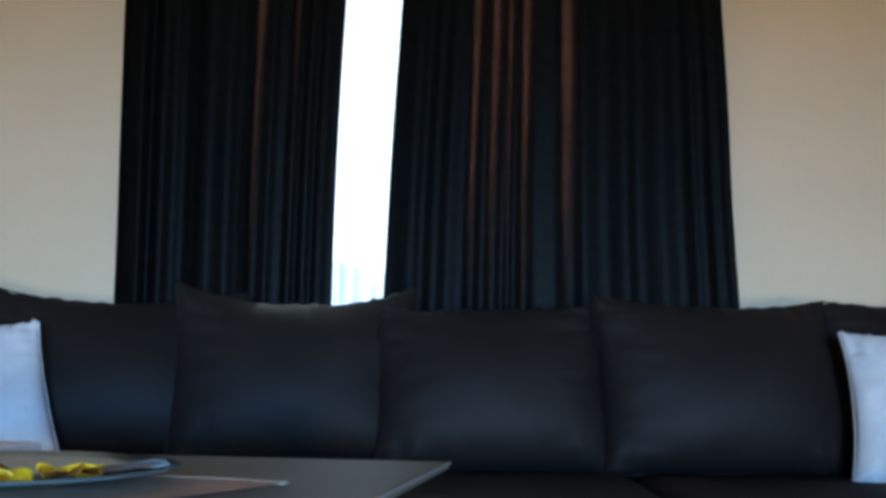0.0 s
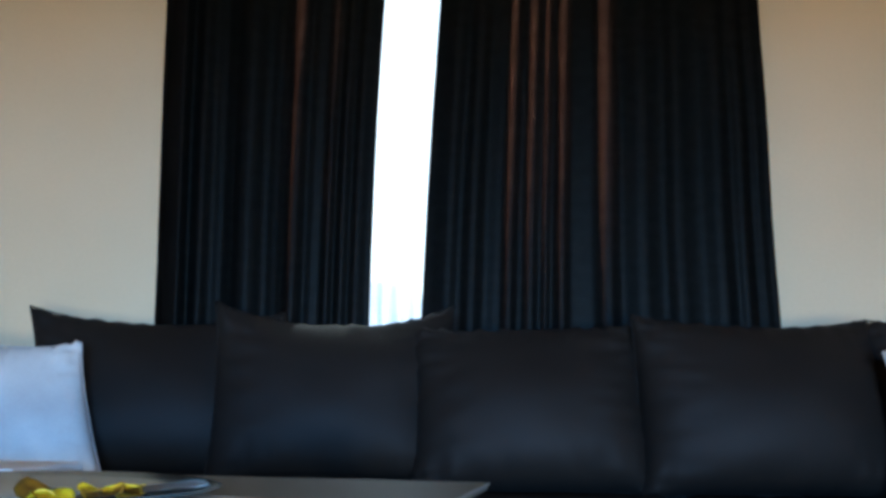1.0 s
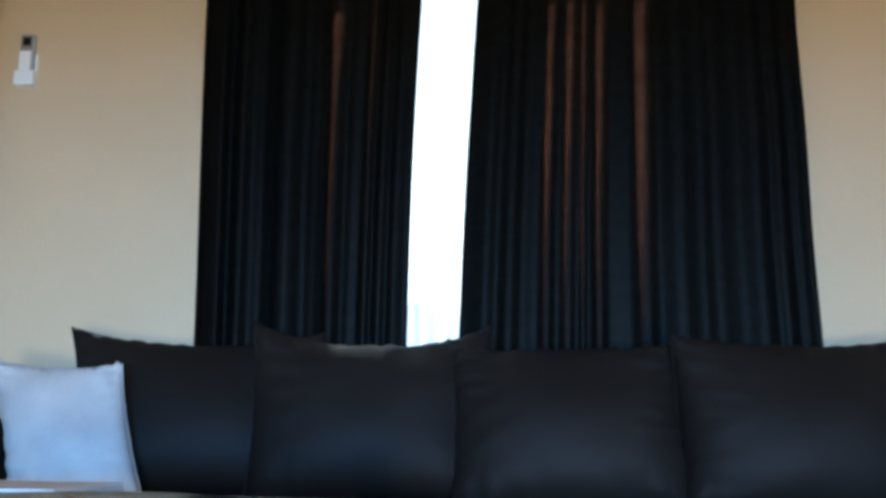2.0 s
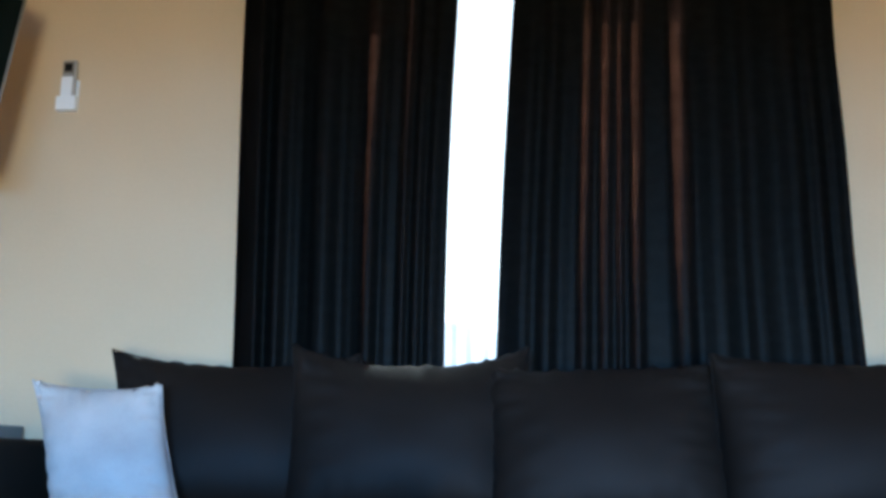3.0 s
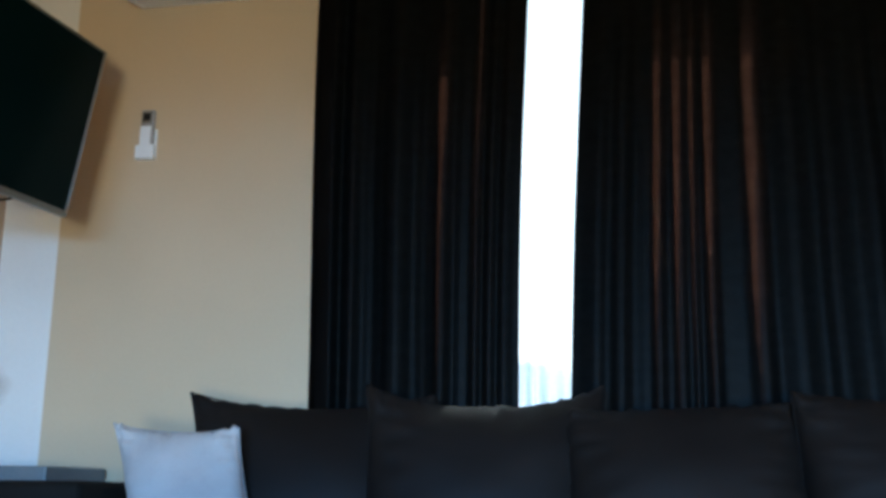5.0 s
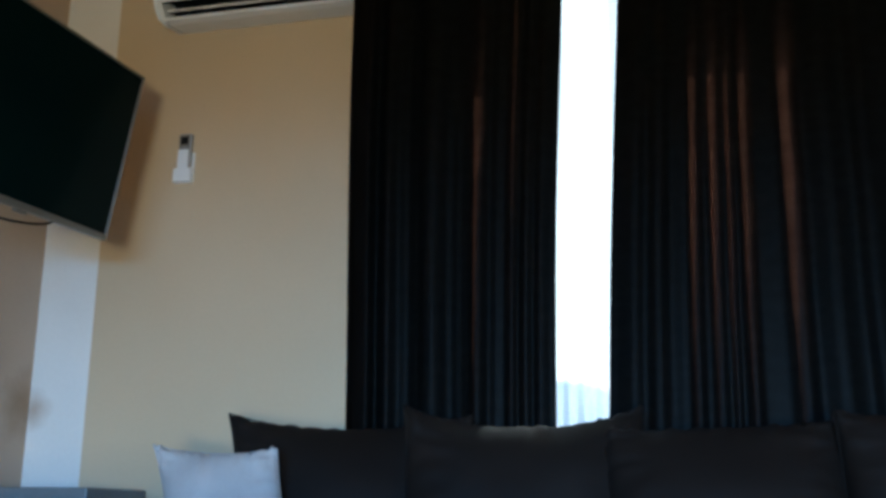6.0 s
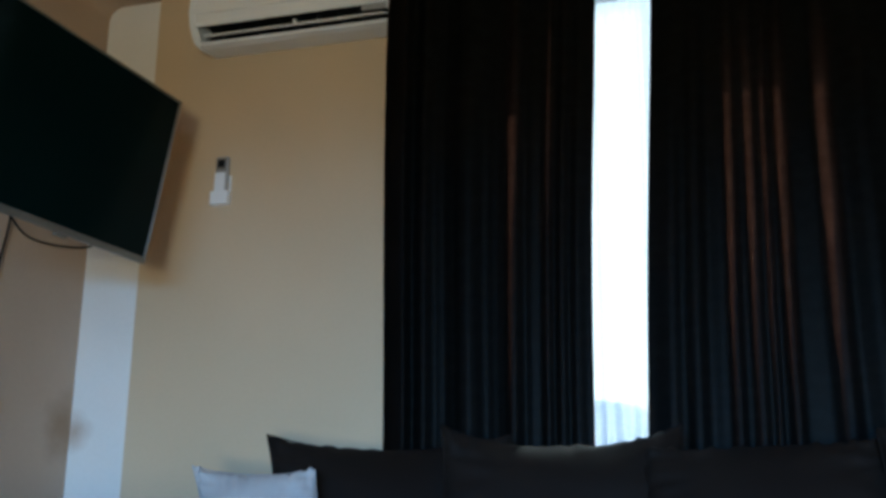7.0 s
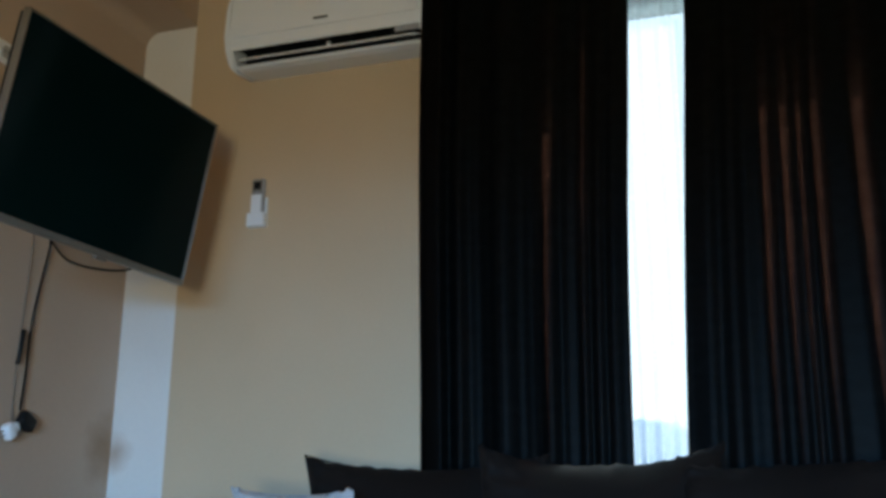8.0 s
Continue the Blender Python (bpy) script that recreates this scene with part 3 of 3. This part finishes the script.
ext = thing("extension_cable", NICHE_X, 2.80, 1.0, "thin grey cable with a tied bundle and white plug", "cable")
ei = ext.matrix_world.inverted()
for nm, bm, mm in (("cord", tube(smooth_path([(-2.412, 2.852, 1.75), (-2.418, 2.856, 1.50), (-2.418, 2.848, 1.30), (-2.418, 2.850, 1.10), (-2.415, 2.855, 1.045)]), 0.0016), M_CABLEGREY),
                   ("bundle", tube(smooth_path([(-2.412, 2.856, 1.345), (-2.408, 2.850, 1.305), (-2.410, 2.848, 1.265), (-2.414, 2.846, 1.23)]), 0.0075), M_DARK),
                   ("plug", white_plug(), M_AC)):
    bm.transform(ei)
    ext_part = part(nm, bm, mm, ext, "", True)
for z in (-0.007, 0.009):
    bm = tube([(-2.405, 2.815, 1.003 + z), (-2.405, 2.788, 0.990 + z)], 0.0022, 6)
    bm.transform(ei)
    part("pin", bm, M_SILVER, ext_part)
sock = thing("wall_socket", NICHE_X, 2.625, 2.245, "white round wall socket behind the television", "socket")
part("cover_plate", box(0.0005, 0.010, -0.04, 0.04, -0.04, 0.04, 0.004, 2), M_AC, sock)
bm = tube([(0.009, 0, 0), (0.014, 0, 0)], 0.022, 20)
outlet = part("outlet", bm, M_GREYPL, sock)
part("pin_hole", tube([(0.0135, 0.008, 0), (0.0148, 0.008, 0)], 0.003, 8), M_DARK, outlet)
part("pin_hole", tube([(0.0135, -0.008, 0), (0.0148, -0.008, 0)], 0.003, 8), M_DARK, outlet)


# ---- sofa ----
def cushion_mesh(w, h, t, ear=0.22, side=0.06, seed=0.0, n=40, crease=2.0, plump=0.42):
    """A stuffed square cushion: pointed corners, hollow edges, soft creases near the seams. It stands on z = 0 and leans on +y."""
    bm = bmesh.new()
    sides = []
    for sgn in (-1, 1):
        grid = []
        for j in range(n + 1):
            v = -1 + 2 * j / n
            v = math.sin(v * math.pi / 2) * 0.6 + v * 0.4
            line = []
            for i in range(n + 1):
                u = -1 + 2 * i / n
                u = math.sin(u * math.pi / 2) * 0.6 + u * 0.4
                x = w / 2 * u * (1 - side * (1 - abs(v) ** 2.4))
                z = h / 2 * v * (1 - ear * (1 - abs(u) ** 2.4) * (1 if v > 0 else 0.35))
                bulge = (max(0.0, 1 - u * u) * max(0.0, 1 - v * v)) ** plump
                rim = 1 - bulge
                soft = 0.012 * bulge * noise.noise((u * 1.5, v * 1.5 + seed, seed))
                tucks = 0.010 * crease * max(0.0, abs(u) - 0.45) * noise.noise((u * 2.5, v * 9 + seed, seed * 1.7))
                gathers = 0.012 * crease * max(0.0, abs(v) - 0.55) * noise.noise((u * 15 + seed, v * 2, seed * 2.3))
                y = sgn * t / 2 * bulge * (1.0 - 0.34 * v) + (soft + sgn * (tucks + gathers)) * min(1.0, bulge * 6)
                z += 0.006 * crease * rim ** 3 * noise.noise((u * 12, seed, v * 3))
                line.append((x, y, z + h / 2))
            grid.append(line)
        sides.append(grid)
    verts = {}

    def vert(s, j, i):
        rim = i in (0, n) or j in (0, n)
        k = (0 if rim else s, j, i)
        if k not in verts:
            verts[k] = bm.verts.new(sides[s][j][i])
        return verts[k]
    for s in (0, 1):
        for j in range(n):
            for i in range(n):
                bm.faces.new((vert(s, j, i), vert(s, j, i + 1), vert(s, j + 1, i + 1), vert(s, j + 1, i)))
    return bm


def cushion_seam(w, h, ear, side, radius):
    """Welt round the rim of a cushion."""
    pts = []
    k = 18
    for e in range(4):
        for i in range(k):
            s = -1 + 2 * i / k
            u, v = ((s, 1), (1, -s), (-s, -1), (-1, s))[e]
            pts.append((w / 2 * u * (1 - side * (1 - abs(v) ** 2.4)), 0, h / 2 * v * (1 - ear * (1 - abs(u) ** 2.4) * (1 if v > 0 else 0.35)) + h / 2))
    return tube(pts + pts[:1], radius, 6)


def cushion(name, x, y, z, w, h, t, lean, turn, tilt, material, label, category, group, seed, ear=0.20, side=0.05, welt=0.0024, slack=0.0, crease=2.8):
    c = new(name)
    c.matrix_world = pose(x, y, z, -lean, tilt, turn)
    bpy.context.view_layer.update()
    tagged(c, label, category, group)
    slump = Matrix.Identity(4)
    slump[0][2] = -slack
    for nm, bm in (("cover", cushion_mesh(w, h, t, ear, side, seed, crease=crease)), ("seam", cushion_seam(w, h, ear, side, welt))):
        bm.transform(slump)
        part(nm, bm, material, c, "", True)
    return c


def sofa():
    s = thing("sofa", 0, 2.8, 0, "long low dark brown upholstered sofa before the window", "sofa")
    inv = s.matrix_world.inverted()

    def sub(name, bm, m=M_SOFA, label="", smooth=True):
        bm.transform(inv)
        return part(name, bm, m, s, label, smooth)
    sub("base", box(-1.75, 1.75, 2.08, 3.14, 0.06, 0.27, 0.02, 3))
    sub("backrest", box(-1.42, 1.75, 2.98, 3.17, 0.25, 0.74, 0.05, 4))
    for x0, x1 in ((-1.45, -0.56), (-0.555, 0.37), (0.375, 1.30)):
        bm = box(x0, x1, 2.04, 3.0, 0.272, SEAT_Z, 0.045, 4)
        sub("seat_cushion", bm)
    sub("arm", box(-1.95, -1.49, 2.50, 3.14, 0.27, 0.658, 0.022, 3))
    sub("arm", box(1.31, 1.66, 2.10, 3.14, 0.27, 0.655, 0.05, 4))
    for x in (-1.65, 1.65):
        for y in (2.16, 3.06):
            sub("leg", tube([(x, y, 0.0), (x, y, 0.062)], 0.025, 10), M_DARK)


sofa()
BC = "dark satin back cushions"
cushion("back_cushion", -0.966, 2.91, SEAT_Z - 0.01, 0.72, 0.50, 0.34, 12, 12, 0, M_CUSHION, "dark plum-brown satin back cushion behind the white pillow", "cushion", BC, 1.3, slack=0.13)
cushion("back_cushion", -0.512, 2.84, SEAT_Z - 0.01, 0.668, 0.513, 0.34, 12, 9, 0, M_CUSHION, "dark satin back cushion with two upturned pointed corners", "cushion", BC, 2.7, crease=3.0, ear=0.26)
cushion("back_cushion", 0.016, 2.78, SEAT_Z - 0.01, 0.62, 0.458, 0.34, 17, 3, -1.8, M_CUSHION, "dark satin back cushion with creased side seam", "cushion", BC, 4.1, ear=0.06, crease=3.8)
cushion("back_cushion", 0.610, 2.81, SEAT_Z - 0.01, 0.648, 0.48, 0.34, 12, 9, 0, M_CUSHION, "dark satin back cushion with a bluish sheen", "cushion", BC, 5.9, ear=0.13, side=0.02)
cushion("back_cushion", 1.245, 2.87, SEAT_Z - 0.01, 0.67, 0.48, 0.34, 12, 0, 0, M_CUSHION, "dark satin back cushion at the end of the sofa", "cushion", BC, 7.2, ear=0.09, side=-0.03)
cushion("white_pillow", -1.212, 2.63, SEAT_Z - 0.005, 0.345, 0.375, 0.18, 10, 8, 1.5, M_WHITE, "white cotton scatter pillow leaning on the dark cushions", "pillow", "white scatter pillows", 9.4, ear=0.10, side=0.08, slack=0.30, welt=0.0016)
cushion("white_pillow", 1.070, 2.62, SEAT_Z - 0.015, 0.40, 0.38, 0.15, 10, -8, 0, M_WHITE, "white cotton scatter pillow at the sofa's far end", "pillow", "white scatter pillows", 11.8, ear=0.07, side=0.10, welt=0.0016, slack=0.02)


# ---- grey side cabinet behind the sofa arm ----
def side_cabinet():
    c = thing("side_cabinet", -2.13, 3.2, 0, "low grey cabinet standing between sofa and wall", "cabinet")
    part("body", box(-0.20, 0.20, -0.16, 0.17, 0.0, 0.634, 0.004, 1), M_CABINET, c)
    part("top", box(-0.215, 0.215, -0.18, 0.18, 0.635, 0.708, 0.006, 2), M_CABINET, c, "thick grey top board")


side_cabinet()

# ---- table ----
TAB_Z = 0.53


def table():
    t = new("coffee_table")
    t.matrix_world = pose(-0.057, 1.657, 0, 0, 0, -5)
    bpy.context.view_layer.update()
    tagged(t, "grey laminate coffee table with a thin light edge", "table")
    part("tabletop", box(-1.15, 0, -0.95, 0, TAB_Z - 0.012, TAB_Z, 0.003, 2), M_TABLE, t)
    part("edge_band", box(0.0005, 0.0035, -0.945, -0.005, TAB_Z - 0.0045, TAB_Z + 0.0006, 0.001, 1), M_CABINET, t, "thin pale edge band")
    part("apron", box(-1.04, -0.11, -0.86, -0.09, TAB_Z - 0.08, TAB_Z - 0.0125, 0.003, 1), M_TABLE, t)
    for x in (-1.01, -0.14):
        for y in (-0.83, -0.12):
            part("leg", box(x - 0.025, x + 0.025, y - 0.025, y + 0.025, 0, TAB_Z - 0.081, 0.004, 1), M_TABLE, t)


table()


def lathe(profile, sides=48):
    bm = bmesh.new()
    rings = [[bm.verts.new((r * math.cos(k * math.tau / sides), r * math.sin(k * math.tau / sides), z)) for k in range(sides)] for r, z in profile]
    for a, b in zip(rings, rings[1:]):
        for k in range(sides):
            bm.faces.new((a[k], a[(k + 1) % sides], b[(k + 1) % sides], b[k]))
    bm.faces.new(rings[0])
    bm.faces.new(rings[-1])
    return bm


PL = Vector((-0.520, 1.085, TAB_Z + 0.0045))
plate = tagged(finish("plate", lathe([(0.05, 0.0), (0.11, 0.001), (0.165, 0.009), (0.203, 0.0145), (0.206, 0.017), (0.202, 0.0185), (0.163, 0.013), (0.10, 0.006), (0.02, 0.005)]), M_PLATE, True), "wide dark glazed plate holding yellow crisps", "plate")
plate.matrix_world = pose(PL.x, PL.y, PL.z + 0.001, 0.8, 0, 0)


def mat_cloth():
    bm = bmesh.new()
    n, k = 26, 20
    grid = []
    for j in range(k + 1):
        line = []
        for i in range(n + 1):
            x, y = -0.55 * i / n, -0.40 * j / k
            fold = 0.002 * math.exp(-((j / k) / 0.07) ** 2) * (0.7 + 0.6 * noise.noise((x * 9, 1, 2)))
            line.append(bm.verts.new((x + 0.004 * noise.noise((y * 20, 3, 1)), y + 0.012 * noise.noise((x * 9, 5, 2)) * (1 - j / k), 0.0022 + fold + 0.0012 * (1 + noise.noise((x * 11, y * 11, 4))))))
        grid.append(line)
    for j in range(k):
        for i in range(n):
            bm.faces.new((grid[j][i], grid[j][i + 1], grid[j + 1][i + 1], grid[j + 1][i]))
    bmesh.ops.solidify(bm, geom=list(bm.faces), thickness=0.002)
    return bm


M_HEM = mottled("pale_linen_hem", (0.19, 0.130, 0.085), (0.25, 0.175, 0.118), 9.0, 0.9, 320, 0.5, 0.001)
mat_ob = new("place_mat")
mat_ob.matrix_world = pose(-0.215, 1.165, TAB_Z, 0, 0, -23)
bpy.context.view_layer.update()
tagged(mat_ob, "brown linen place mat with pale hem on the table", "place mat")
part("cloth", mat_cloth(), M_RUNNER, mat_ob, "", True)
hem = tube([(-0.55 * k / 30 - 0.002, 0.002 + 0.012 * noise.noise((-0.55 * k / 30 * 9, 5, 2)), 0.0050 + 0.0018 * noise.noise((k * 0.35, 2, 7))) for k in range(31)], 0.0085, 8)
for v in hem.verts:
    v.co.z = 0.0036 + (v.co.z - 0.005) * 0.30
part("hem", hem, M_HEM, mat_ob, "pale rolled linen hem", True)


def crisp(seed, r):
    rng = random.Random(seed)
    bm = bmesh.new()
    n, rings = 16, 4
    c = bm.verts.new((0, 0, 0))
    prev = None
    curl, ph = rng.uniform(0.3, 0.6), rng.uniform(0, 6)
    for q in range(1, rings + 1):
        f = q / rings
        ring = []
        for k in range(n):
            a = k * math.tau / n
            rr = r * f * (1 + 0.16 * noise.noise((math.cos(a) * 1.5, math.sin(a) * 1.5, seed)))
            x, y = rr * math.cos(a), rr * 0.8 * math.sin(a)
            ring.append(bm.verts.new((x, y, curl * (x * math.cos(ph) + y * math.sin(ph)) ** 2 / r - 0.25 * curl * y * y / r + 0.05 * r * noise.noise((a * 2, f * 3, seed)))))
        for k in range(n):
            if prev is None:
                bm.faces.new((c, ring[k], ring[(k + 1) % n]))
            else:
                bm.faces.new((prev[k], ring[k], ring[(k + 1) % n], prev[(k + 1) % n]))
        prev = ring
    bmesh.ops.solidify(bm, geom=list(bm.faces), thickness=0.0012)
    return bm


rng = random.Random(21)
for i in range(8):
    dark = i % 3 == 1
    ob = finish("crisp", crisp(i + 3, rng.uniform(0.017, 0.024)), M_CHIPDK if dark else M_CHIP, True)
    a, d = rng.uniform(0, math.tau), rng.uniform(0.0, 0.07)
    ob.matrix_world = pose(PL.x + 0.088 + 0.95 * d * math.cos(a), PL.y - 0.075 + 0.5 * d * math.sin(a), PL.z + 0.014 + 0.003 * (i % 3), rng.uniform(-18, 18), rng.uniform(-18, 18), rng.uniform(0, 360))
    tagged(ob, "browned curled potato crisp on the plate" if dark else "bright yellow curled potato crisp on the plate", "crisp", "crisps on the plate")

nap = bmesh.new()
gr = [[nap.verts.new((0.13 * (i / 10 - 0.5), 0.10 * (j / 10 - 0.5), 0.0025 * noise.noise((i * 0.5, j * 0.5, 3)))) for i in range(11)] for j in range(11)]
for j in range(10):
    for i in range(10):
        nap.faces.new((gr[j][i], gr[j][i + 1], gr[j + 1][i + 1], gr[j + 1][i]))
bmesh.ops.solidify(nap, geom=list(nap.faces), thickness=0.001)
ob = tagged(finish("paper_napkin", nap, M_TISSUE, True), "thin greyish paper napkin lying flat on the plate", "napkin")
ob.matrix_world = pose(PL.x + 0.125, PL.y + 0.02, PL.z + 0.0155, 0, -6, 20)


def paper_bowl():
    b = thing("paper_box", -0.80, 1.50, TAB_Z, "small white paper box on the table corner", "box")
    part("side", box(-0.13, 0.13, -0.12, 0.11, 0.001, 0.022, 0.004, 2), M_PAPER, b)


paper_bowl()
